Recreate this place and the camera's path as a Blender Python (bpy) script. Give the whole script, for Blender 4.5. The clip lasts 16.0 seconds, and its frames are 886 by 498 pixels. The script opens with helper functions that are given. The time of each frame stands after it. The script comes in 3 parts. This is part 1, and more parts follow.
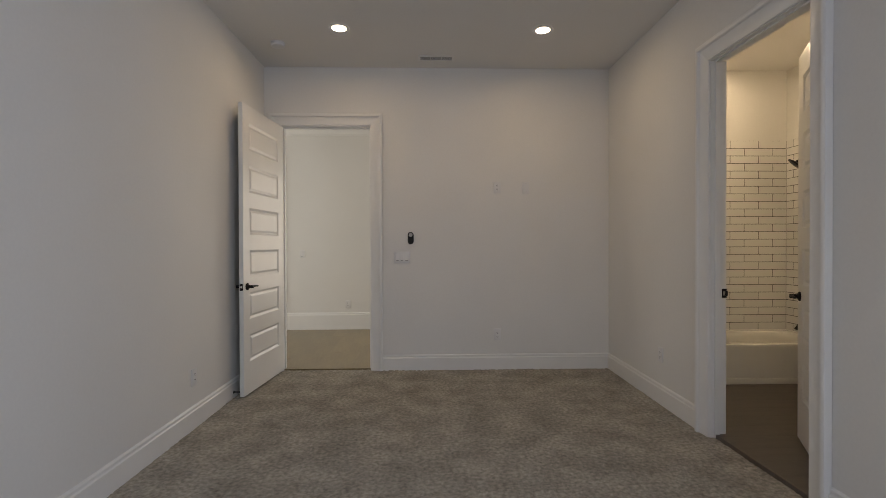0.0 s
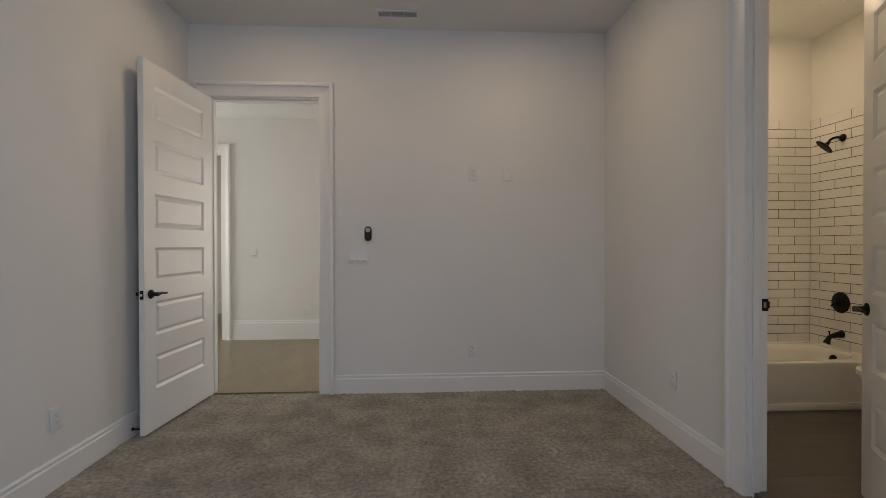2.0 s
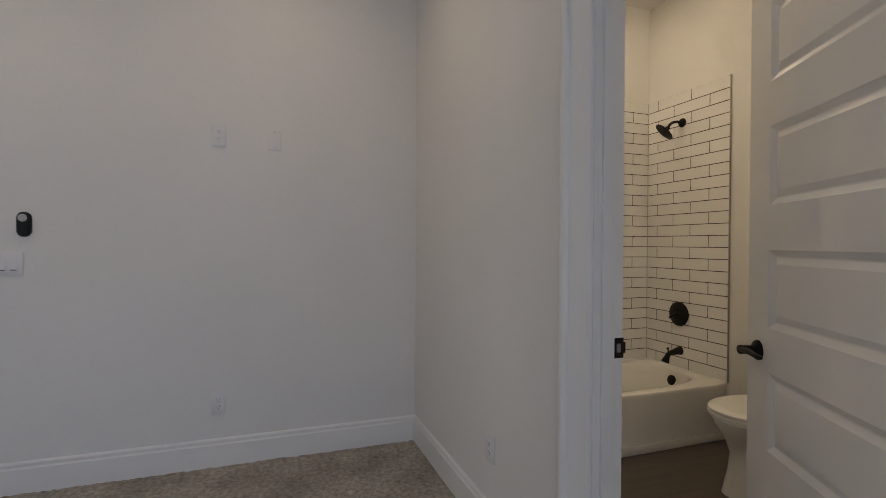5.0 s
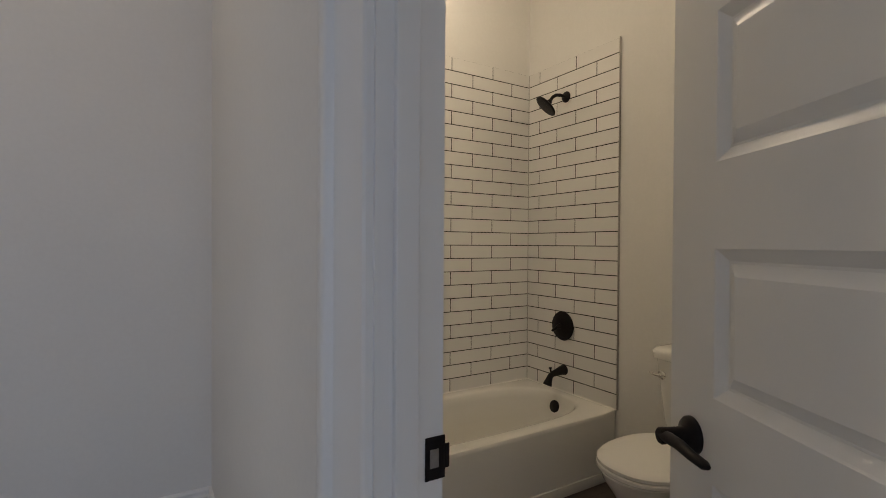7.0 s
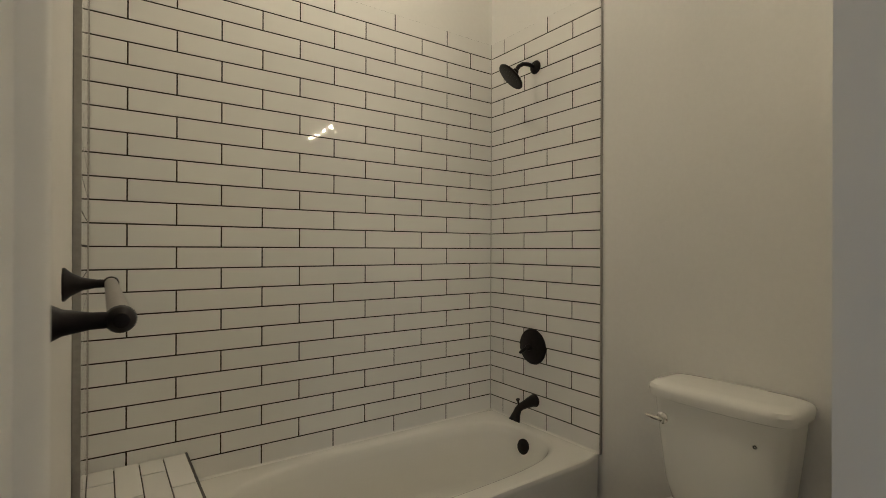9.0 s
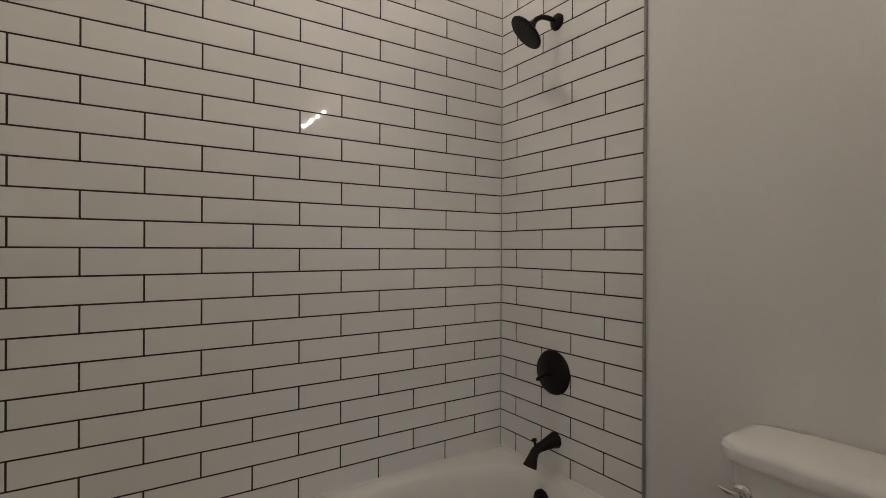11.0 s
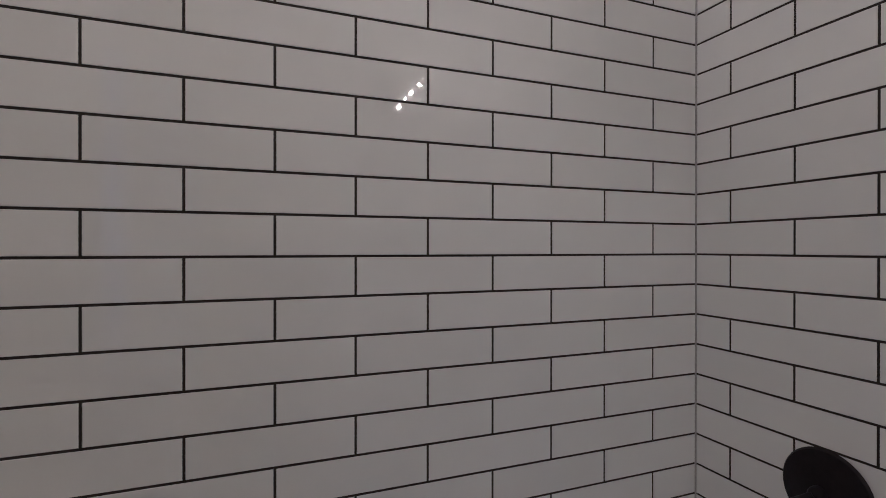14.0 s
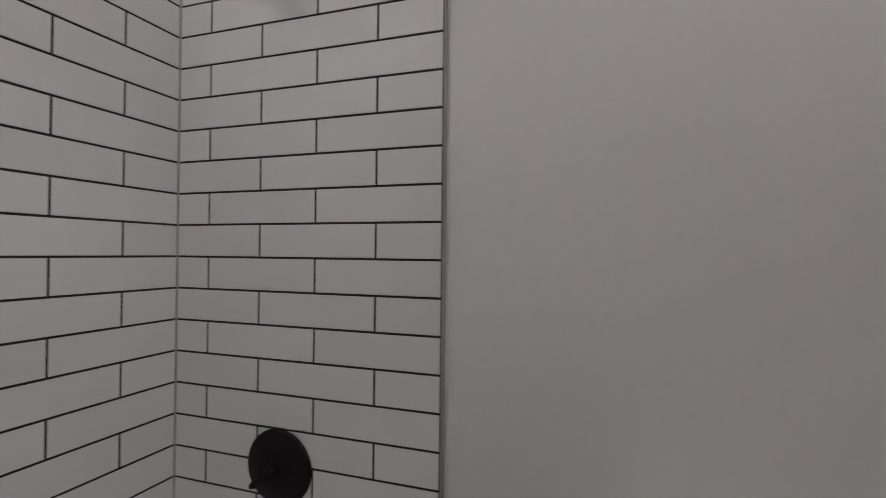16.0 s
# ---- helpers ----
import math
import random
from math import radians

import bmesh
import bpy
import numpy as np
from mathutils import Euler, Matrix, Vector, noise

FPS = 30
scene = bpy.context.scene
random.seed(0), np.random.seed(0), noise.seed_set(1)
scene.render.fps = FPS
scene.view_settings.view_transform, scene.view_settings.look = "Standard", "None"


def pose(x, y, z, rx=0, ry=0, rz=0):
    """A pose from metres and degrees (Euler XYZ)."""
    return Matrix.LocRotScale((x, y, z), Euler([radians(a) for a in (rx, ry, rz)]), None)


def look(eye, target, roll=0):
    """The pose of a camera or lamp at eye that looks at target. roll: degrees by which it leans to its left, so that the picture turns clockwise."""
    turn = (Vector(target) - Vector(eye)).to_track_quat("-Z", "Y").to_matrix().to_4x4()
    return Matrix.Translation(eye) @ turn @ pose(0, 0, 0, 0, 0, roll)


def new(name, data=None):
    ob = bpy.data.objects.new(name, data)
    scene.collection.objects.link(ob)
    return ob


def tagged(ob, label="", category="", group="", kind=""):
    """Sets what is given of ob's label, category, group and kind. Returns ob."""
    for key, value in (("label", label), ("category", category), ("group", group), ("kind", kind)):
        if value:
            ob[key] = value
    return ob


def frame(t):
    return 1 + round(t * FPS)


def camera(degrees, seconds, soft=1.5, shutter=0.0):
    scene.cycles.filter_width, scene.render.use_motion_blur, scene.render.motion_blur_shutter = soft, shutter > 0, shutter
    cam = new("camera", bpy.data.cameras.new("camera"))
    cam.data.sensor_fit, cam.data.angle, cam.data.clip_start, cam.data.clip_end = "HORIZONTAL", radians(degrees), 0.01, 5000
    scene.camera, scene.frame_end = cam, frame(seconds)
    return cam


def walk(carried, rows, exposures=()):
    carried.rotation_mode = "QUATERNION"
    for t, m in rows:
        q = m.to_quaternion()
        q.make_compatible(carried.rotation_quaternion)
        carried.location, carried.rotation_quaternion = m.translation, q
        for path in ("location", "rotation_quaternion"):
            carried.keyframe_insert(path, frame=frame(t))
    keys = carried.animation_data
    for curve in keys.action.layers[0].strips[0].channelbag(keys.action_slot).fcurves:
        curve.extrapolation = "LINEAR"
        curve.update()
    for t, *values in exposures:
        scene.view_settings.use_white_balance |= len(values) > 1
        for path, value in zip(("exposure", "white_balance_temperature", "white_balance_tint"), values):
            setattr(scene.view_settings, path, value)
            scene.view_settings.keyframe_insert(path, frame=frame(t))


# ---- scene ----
# the walk: seconds, eye in metres, yaw, pitch and roll in degrees
cam = camera(84.9, 16.0, soft=0.7, shutter=0.2)
ROWS = [
    (0, -0.008, 0.014, 1.267, -1.65, -0.51, 0.17),
    (0.5, 0.059, 0.241, 1.248, -1.85, -0.51, 0.25),
    (1, 0.105, 0.436, 1.242, -2.38, -0.40, 0.14),
    (1.5, 0.147, 0.640, 1.249, -2.79, -0.55, 0.04),
    (2, 0.198, 0.834, 1.243, -3.31, -0.52, 0.08),
    (2.5, 0.316, 1.043, 1.236, -4.57, -0.51, 0.18),
    (3, 0.420, 1.237, 1.245, -6.30, -0.53, 0.05),
    (3.5, 0.512, 1.437, 1.246, -8.52, -0.64, -0.06),
    (4, 0.624, 1.638, 1.248, -12.41, -0.57, -0.11),
    (4.5, 0.787, 1.801, 1.247, -16.69, -0.54, -0.19),
    (5, 0.941, 1.953, 1.248, -19.89, -0.59, -0.32),
    (7.5, 1.691, 2.680, 1.232, -33.37, -0.23, -0.41),
    (8, 1.782, 2.798, 1.218, -34.23, 0.16, -0.46),
    (8.5, 1.884, 2.874, 1.230, -34.82, 0.06, -0.30),
    (9, 1.977, 2.943, 1.230, -35.17, 0.06, -0.20),
    (9.2, 2.007, 2.968, 1.228, -35.45, 0.12, -0.25),
    (11.5, 2.365, 3.404, 1.239, -31.22, -0.23, -0.27),
    (12, 2.413, 3.549, 1.224, -26.55, -0.33, -0.17),
    (12.5, 2.429, 3.716, 1.242, -23.31, -0.32, -0.18),
    (13, 2.464, 3.835, 1.248, -21.42, -0.23, -0.08),
    (13.5, 2.518, 3.936, 1.252, -20.76, -0.15, -0.04),
    (14, 2.614, 3.976, 1.252, -21.03, -0.12, -0.04),
    (14.5, 2.693, 3.979, 1.259, -24.83, -0.12, -0.06),
    (15, 2.736, 3.976, 1.265, -41.81, -0.07, -0.35),
    (15.5, 2.753, 3.950, 1.256, -58.02, 0.23, -0.49),
    (16, 2.757, 3.902, 1.251, -71.09, 0.47, -0.57),
]
# exposure and white balance of the clip's camera along the walk
EXPOSURES = [(0.0, -0.08, 7750, 14.0), (1.5, -0.07, 7450, 13.5), (3.5, -0.05, 7080, 14.0), (5.0, 0.03, 6750, 13.5), (7.5, -0.06, 6450, 12.0), (9.0, 0.04, 6070, 7.0),
             (11.5, -0.08, 5400, 19.5), (12.5, -0.10, 5220, 24.0), (14.5, -0.11, 5020, 22.0), (16.0, 0.04, 4950, 19.0)]
walk(cam, [(t, pose(x, y, z, 90 + pitch, roll, yaw)) for t, x, y, z, yaw, pitch, roll in ROWS], EXPOSURES)

# ---- plan ----
XL, XR, XB = -1.65, 1.830, 1.926          # bedroom side walls, bathroom side of the shared wall
YF, YS = 4.92, -1.5                     # bedroom far wall, wall behind the start
XE = 3.695                              # bathroom east wall
YB = 4.93                               # bathroom back wall under the tile
CEIL, CARPET, BATHFLOOR, HALLFLOOR = 3.05, 0.0, 0.022, 0.012
D1A, D1B, DTOP = -1.475, -0.60, 2.455   # bedroom door opening
D2A, D2B = 2.290, 3.119                  # bathroom door opening
YH = 7.25                               # hall wall

# ---- world and large lights ----
world = bpy.data.worlds.new("sky")
scene.world = world
world.use_nodes = True
wn = world.node_tree.nodes
sky = wn.new("ShaderNodeTexSky")
sky.sky_type, sky.sun_disc, sky.sun_elevation, sky.sun_rotation = "NISHITA", False, radians(35), radians(200)
world.node_tree.links.new(sky.outputs[0], wn["Background"].inputs[0])
wn["Background"].inputs[1].default_value = 0.1


def area_light(name, m, w, h, watts, colour):
    data = bpy.data.lights.new(name, "AREA")
    data.shape, data.size, data.size_y, data.energy, data.color = "RECTANGLE", w, h, watts, colour
    ob = new(name, data)
    ob.matrix_world = m
    return ob


area_light("bedroom_window_light", look((-0.5, YS - 0.05, 1.45), (-0.5, 2.0, 1.45)), 1.8, 1.7, 14, (0.50, 0.66, 1.0))
# window never in view; lamp added for the cool light on the left wall
area_light("side_window_light", look((XR + 0.05, -0.75, 1.45), (-1.6, 0.4, 1.3)), 1.15, 1.7, 46, (0.54, 0.70, 1.0))
# unseen source, placed left after the light streaks on the hall floor
area_light("hall_window_light", look((-4.65, 6.15, 1.5), (0.0, 6.3, 1.3)), 1.6, 1.9, 43, (0.88, 0.95, 1.0))
# added fill from the unseen hall end, thrown through the bedroom doorway
area_light("hall_end_window_light", look((2.25, 6.2, 1.5), (-2.0, 5.9, 1.4)), 1.6, 1.9, 8, (0.72, 0.85, 1.0))
# added fill in the hidden part of the hall wall, no known window
area_light("hall_front_window_light", look((0.1, YH + 0.05, 1.45), (-1.0, 4.0, 1.3)), 1.1, 1.8, 18, (1.0, 0.97, 0.92))
# unseen source supposed to the right; opening and warm tone are assumed
area_light("far_room_window_light", look((-0.95, 9.4, 1.5), (-3.3, 9.2, 1.2)), 1.4, 1.6, 13, (1.0, 0.97, 0.92))
DOWNLIGHT, BULB, SHOWER = 136.0, 760.0, 200.0


# ---- materials ----
def mat(name, colour, rough=0.5, metal=0.0, grain=0.0, gscale=200.0, bump=0.0, bscale=300.0, stain=0.0, sscale=3.0, spec=0.5, per_piece=0.0, stretch=None, coat=0.0):
    """A painted, glazed, woven or metal surface: grain and stains vary the colour, bump the relief."""
    m = bpy.data.materials.new(name)
    m.use_nodes = True
    nt = m.node_tree
    N, L, b = nt.nodes, nt.links, nt.nodes["Principled BSDF"]
    b.inputs["Base Color"].default_value = (*colour, 1)
    b.inputs["Roughness"].default_value, b.inputs["Metallic"].default_value = rough, metal
    b.inputs["Specular IOR Level"].default_value, b.inputs["Coat Weight"].default_value = spec, coat
    tc = N.new("ShaderNodeTexCoord")
    vec = tc.outputs["Object"]
    if stretch:
        mp = N.new("ShaderNodeMapping")
        mp.inputs["Scale"].default_value = stretch
        L.new(vec, mp.inputs[0])
        vec = mp.outputs[0]
    last = None

    def noise_at(scale, detail=4.0):
        n = N.new("ShaderNodeTexNoise")
        n.inputs["Scale"].default_value, n.inputs["Detail"].default_value = scale, detail
        L.new(vec, n.inputs["Vector"])
        return n.outputs["Fac"]

    for fac, amount in ((noise_at(gscale) if grain else None, grain), (noise_at(sscale) if stain else None, stain), ("piece" if per_piece else None, per_piece)):
        if fac is None:
            continue
        if fac == "piece":
            fac = N.new("ShaderNodeObjectInfo").outputs["Random"]
        r = N.new("ShaderNodeMapRange")
        r.inputs["From Min"].default_value, r.inputs["From Max"].default_value = (0.0, 1.0) if amount == per_piece and last is not None and not grain else (0.3, 0.7)
        r.inputs["To Min"].default_value, r.inputs["To Max"].default_value = 1 - amount, 1 + amount
        L.new(fac, r.inputs["Value"])
        if last is None:
            last = r.outputs[0]
        else:
            mu = N.new("ShaderNodeMath")
            mu.operation = "MULTIPLY"
            L.new(last, mu.inputs[0]), L.new(r.outputs[0], mu.inputs[1])
            last = mu.outputs[0]
    if last is not None:
        v = N.new("ShaderNodeVectorMath")
        v.operation = "SCALE"
        v.inputs[0].default_value = colour
        L.new(last, v.inputs["Scale"])
        L.new(v.outputs[0], b.inputs["Base Color"])
    if bump:
        bp = N.new("ShaderNodeBump")
        bp.inputs["Strength"].default_value, bp.inputs["Distance"].default_value = bump, 0.002
        L.new(noise_at(bscale, 2.0), bp.inputs["Height"])
        L.new(bp.outputs[0], b.inputs["Normal"])
    return m


def glow(name, colour, strength):
    m = bpy.data.materials.new(name)
    m.use_nodes = True
    nt = m.node_tree
    nt.nodes.remove(nt.nodes["Principled BSDF"])
    e = nt.nodes.new("ShaderNodeEmission")
    e.inputs[0].default_value, e.inputs[1].default_value = (*colour, 1), strength
    nt.links.new(e.outputs[0], nt.nodes["Material Output"].inputs[0])
    return m


WALL = mat("wall_paint", (0.76, 0.745, 0.715), 0.62, grain=0.012, gscale=60, bump=0.10, bscale=420, stain=0.02, sscale=1.3, spec=0.35)
CEILING = mat("ceiling_paint", (0.74, 0.725, 0.70), 0.8, grain=0.012, gscale=60, bump=0.12, bscale=350, stain=0.015, sscale=1.0, spec=0.25)
TRIM = mat("trim_enamel", (0.80, 0.79, 0.765), 0.33, bump=0.03, bscale=160, stain=0.015, sscale=4.0)
DOORPAINT = mat("door_enamel", (0.79, 0.775, 0.745), 0.36, bump=0.04, bscale=220, stain=0.02, sscale=3.0)
CARPETMAT = mat("carpet_pile", (0.352, 0.320, 0.270), 0.95, grain=0.30, gscale=40, bump=0.9, bscale=150, stain=0.22, sscale=4.2, spec=0.08)
TILE = mat("glazed_tile", (0.80, 0.785, 0.755), 0.024, bump=0.004, bscale=14, stain=0.02, sscale=6.0, per_piece=0.025)
GROUT = mat("dark_grout", (0.030, 0.024, 0.019), 0.9, grain=0.25, gscale=300, bump=0.4, bscale=900)
CAULK = mat("corner_caulk", (0.42, 0.40, 0.37), 0.6, grain=0.15, gscale=120)
EDGE = mat("tile_edge_trim", (0.34, 0.325, 0.30), 0.40, metal=0.1, grain=0.08, gscale=90)
BRONZE = mat("oil_rubbed_bronze", (0.010, 0.0072, 0.0078), 0.46, metal=0.2, grain=0.25, gscale=80, bump=0.03, bscale=200, spec=0.24)
CHROME = mat("chrome", (0.75, 0.74, 0.72), 0.12, metal=1.0)
DARKEDGE = mat("dark_edge_trim", (0.055, 0.048, 0.040), 0.4, metal=0.3, grain=0.1, gscale=90)
NICKEL = mat("brushed_bar", (0.30, 0.28, 0.26), 0.35, metal=0.6, grain=0.1, gscale=120)
PORCELAIN = mat("white_porcelain", (0.80, 0.79, 0.75), 0.07, stain=0.01, sscale=5.0)
SEATPLASTIC = mat("white_seat_plastic", (0.82, 0.81, 0.78), 0.18, stain=0.01, sscale=6.0)
ENAMEL = mat("tub_enamel", (0.78, 0.765, 0.72), 0.11, stain=0.012, sscale=4.0)
PLASTIC = mat("white_plate_plastic", (0.74, 0.73, 0.72), 0.35)
SLOT = mat("dark_slot", (0.05, 0.05, 0.05), 0.6)
BLACKPL = mat("black_plastic", (0.010, 0.010, 0.010), 0.42, spec=0.2, grain=0.1, gscale=150)
BUTTON = mat("grey_button", (0.42, 0.41, 0.40), 0.35)
BATHPLANK = mat("dark_plank", (0.088, 0.070, 0.058), 0.40, grain=0.10, gscale=14, bump=0.08, bscale=60, stain=0.14, sscale=2.2, per_piece=0.04, stretch=(1.0, 8.0, 1.0))
HALLPLANK = mat("oak_plank", (0.205, 0.158, 0.088), 0.30, grain=0.14, gscale=9, bump=0.03, bscale=60, stain=0.12, sscale=1.2, per_piece=0.06, stretch=(5.0, 1.0, 1.0))
CABINET = mat("cabinet_paint", (0.70, 0.69, 0.66), 0.4, stain=0.02)
STONE = mat("white_counter", (0.82, 0.81, 0.79), 0.15, grain=0.02, gscale=20)
LAMPGLOW = glow("downlight_glow", (1.0, 0.80, 0.55), DOWNLIGHT)
BULBGLOW = glow("bulb_glow", (1.0, 0.82, 0.56), BULB)
SHOWERGLOW = glow("shower_light_glow", (1.0, 0.83, 0.59), SHOWER)


# ---- mesh helpers ----
def mesh_of(name, bm, material, smooth=False):
    me = bpy.data.meshes.new(name)
    bmesh.ops.recalc_face_normals(bm, faces=bm.faces)
    bm.to_mesh(me)
    bm.free()
    me.materials.append(material)
    if smooth:
        me.polygons.foreach_set("use_smooth", [True] * len(me.polygons))
        me.set_sharp_from_angle(angle=radians(38))
    return me


def structure(name, bm, material, label="", category="", smooth=False):
    return tagged(new(name, mesh_of(name, bm, material, smooth)), label, category, kind="structure")


def thing(name, label, category, m=Matrix(), group=""):
    ob = new(name)
    ob.empty_display_size = 0.05
    ob.matrix_world = m
    return tagged(ob, label, category, group)


def part(name, bm, material, parent, label="", smooth=True):
    ob = new(name, mesh_of(name, bm, material, smooth))
    ob.parent = parent
    return tagged(ob, label)


def box(bm, x0, x1, y0, y1, z0, z1, bevel=0.0, seg=2):
    m = Matrix.LocRotScale(((x0 + x1) / 2, (y0 + y1) / 2, (z0 + z1) / 2), None, (x1 - x0, y1 - y0, z1 - z0))
    got = bmesh.ops.create_cube(bm, size=1, matrix=m)["verts"]
    if bevel:
        edges = list({e for v in got for e in v.link_edges})
        bmesh.ops.bevel(bm, geom=edges, offset=bevel, segments=seg, affect="EDGES", profile=0.5)
    return bm


def boxes(*rows, bevel=0.0):
    bm = bmesh.new()
    for r in rows:
        box(bm, *r, bevel=bevel)
    return bm


def skin(bm, rings, close=True, cap0=True, cap1=True):
    """Joins rings of points into one surface."""
    vs = [[bm.verts.new(p) for p in r] for r in rings]
    n = len(vs[0])
    for a, b in zip(vs, vs[1:]):
        for i in range(n if close else n - 1):
            bm.faces.new((a[i], a[(i + 1) % n], b[(i + 1) % n], b[i]))
    if cap0:
        bm.faces.new(vs[0])
    if cap1:
        bm.faces.new(vs[-1])
    return bm


def lathe(profile, m=Matrix(), seg=28, bm=None):
    """Turns (radius, height) pairs round the local z axis of m."""
    bm = bm or bmesh.new()
    return skin(bm, [[m @ Vector((max(r, 0.0004) * math.cos(math.tau * i / seg), max(r, 0.0004) * math.sin(math.tau * i / seg), h)) for i in range(seg)] for r, h in profile])


def sweep(points, radii, seg=14, bm=None, flat=1.0):
    """A round bar along points."""
    bm = bm or bmesh.new()
    pts = [Vector(p) for p in points]
    rings, up = [], None
    for i, p in enumerate(pts):
        d = (pts[min(i + 1, len(pts) - 1)] - pts[max(i - 1, 0)]).normalized()
        if up is None:
            up = Vector((0, 0, 1)) if abs(d.z) < 0.9 else Vector((0, 1, 0))
        side = d.cross(up).normalized()
        up = side.cross(d).normalized()
        rings.append([p + radii[i] * (math.cos(a) * side + flat * math.sin(a) * up) for a in (math.tau * k / seg for k in range(seg))])
    return skin(bm, rings)


def extrude(profile, place, length, bm=None):
    """A moulding: profile points (u, v) swept along w from 0 to length, laid by place(u, v, w)."""
    bm = bm or bmesh.new()
    return skin(bm, [[place(u, v, w) for u, v in profile] for w in (0.0, length)])


def superring(cx, cy, z, a, b, n=2.0, count=48):
    out = []
    for i in range(count):
        t = math.tau * i / count
        c, s = math.cos(t), math.sin(t)
        out.append(Vector((cx + a * math.copysign(abs(c) ** (2 / n), c), cy + b * math.copysign(abs(s) ** (2 / n), s), z)))
    return out


def wall(along, a, b, c0, c1, openings=(), z0=-0.1, z1=3.05):
    """One connected wall from a to b along 'x' or 'y', between c0 and c1 across; openings are (a, b, low, high)."""
    bm = bmesh.new()
    us = sorted({a, b, *(v for o in openings for v in o[:2])})
    zs = sorted({z0, z1, *(v for o in openings for v in o[2:])})
    solid = lambda i, k: 0 <= i < len(us) - 1 and 0 <= k < len(zs) - 1 and not any(o[0] <= us[i] < o[1] and o[2] <= zs[k] < o[3] for o in openings)
    verts = {}

    def v(i, k, c):
        if (i, k, c) not in verts:
            p = (us[i], (c0, c1)[c], zs[k])
            verts[i, k, c] = bm.verts.new(p if along == "x" else (p[1], p[0], p[2]))
        return verts[i, k, c]

    for i in range(len(us) - 1):
        for k in range(len(zs) - 1):
            if not solid(i, k):
                continue
            for c in (0, 1):
                bm.faces.new((v(i, k, c), v(i + 1, k, c), v(i + 1, k + 1, c), v(i, k + 1, c)))
            for di, dk, e in ((-1, 0, ((i, k), (i, k + 1))), (1, 0, ((i + 1, k), (i + 1, k + 1))), (0, -1, ((i, k), (i + 1, k))), (0, 1, ((i, k + 1), (i + 1, k + 1)))):
                if not solid(i + di, k + dk):
                    bm.faces.new((v(*e[0], 0), v(*e[1], 0), v(*e[1], 1), v(*e[0], 1)))
    return bm


# ---- shell: floors, walls, ceilings ----
T, J = 0.115, 0.012
structure("wall_far", wall("x", XL - T, XB, YF, YF + T, [(D1A - J, D1B + J, -0.1, DTOP + J)]), WALL, "white painted drywall wall with a doorway", "wall")
structure("wall_left", boxes((XL - T, XL, YS - T, YF, -0.1, CEIL)), WALL, "white painted drywall wall", "wall")
# the opening at -1.35 to -0.15 is assumed, for the side lamp
structure("wall_shared", wall("y", YS - T, YF, XR, XB, [(-1.35, -0.15, 0.55, 2.35), (D2A - J, D2B + J, -0.1, DTOP + J)]), WALL, "white painted wall with the bathroom doorway", "wall")
structure("wall_behind", wall("x", XL, XR, YS - T, YS, [(-1.42, 0.42, 0.55, 2.35)]), WALL, "white painted wall with a window opening", "wall")
structure("wall_bath_back", boxes((XB, XE + T, YB, YF + T, -0.1, CEIL)), WALL, "white painted wall above the tub tile", "wall")
structure("wall_bath_east", boxes((XE, XE + T, 1.3, YB, -0.1, CEIL)), WALL, "white painted wall behind the toilet", "wall")
structure("wall_bath_south", boxes((XB, XE + T, 1.3 - T, 1.3, -0.1, CEIL)), WALL, "plain white painted wall", "wall")
structure("ceiling_bedroom", boxes((XL - T, XB, YS - T, YF + T, CEIL, CEIL + 0.1)), CEILING, "flat white painted ceiling", "ceiling")
structure("ceiling_bath", boxes((XB, XE + T, 1.3 - T, YF + T, CEIL, CEIL + 0.1)), CEILING, "flat white painted ceiling", "ceiling")
structure("subfloor", boxes((XL - T, XE + T, YS - T, YF + T, -0.2, -0.012)), GROUT, "plain subfloor slab", "floor")

# hall and the room beyond it
FX0, FX1 = -3.16, -2.30
# the opening from -0.5 to 0.7 is made up for the front fill lamp
structure("wall_hall_far", wall("x", -4.6, 2.2, YH, YH + T, [(FX0 - J, FX1 + J, -0.1, 2.42 + J), (-0.5, 0.7, 0.5, 2.4)]), WALL, "white painted hall wall with a doorway", "wall")
structure("wall_hall_near", boxes((-4.6, XL - T, YF, YF + T, -0.1, CEIL)), WALL, "white painted hall wall", "wall")
structure("wall_hall_left", wall("y", YF, YH + T, -4.6 - T, -4.6, [(5.3, 7.0, 0.5, 2.5)]), WALL, "plain white painted wall with an unseen, assumed window opening", "wall")
# unseen wall; its opening is assumed, to hold the hall end lamp
structure("wall_hall_right", wall("y", YF + T, YH + T, 2.2, 2.2 + T, [(5.35, 7.05, 0.5, 2.5)]), WALL, "plain white painted wall with an unseen, assumed window opening", "wall")
structure("wall_room_left", boxes((-3.30 - T, -3.30, YH + T, 11.0, -0.1, CEIL)), WALL, "white painted wall of the far room", "wall")
structure("wall_room_right", wall("y", YH + T, 11.0, -0.9, -0.9 + T, [(8.6, 10.2, 0.6, 2.4)]), WALL, "plain white painted wall with an unseen, assumed window opening", "wall")
structure("wall_room_end", boxes((-3.30 - T, -0.9 + T, 11.0, 11.0 + T, -0.1, CEIL)), WALL, "plain white painted wall", "wall")
structure("ceiling_hall", boxes((-4.6 - T, 2.2 + T, YF + T, 11.0 + T, CEIL, CEIL + 0.1)), CEILING, "flat white painted ceiling", "ceiling")
structure("subfloor_hall", boxes((-4.6 - T, 2.2 + T, YF + T, 11.0 + T, -0.2, HALLFLOOR - 0.012)), GROUT, "plain subfloor slab", "floor")


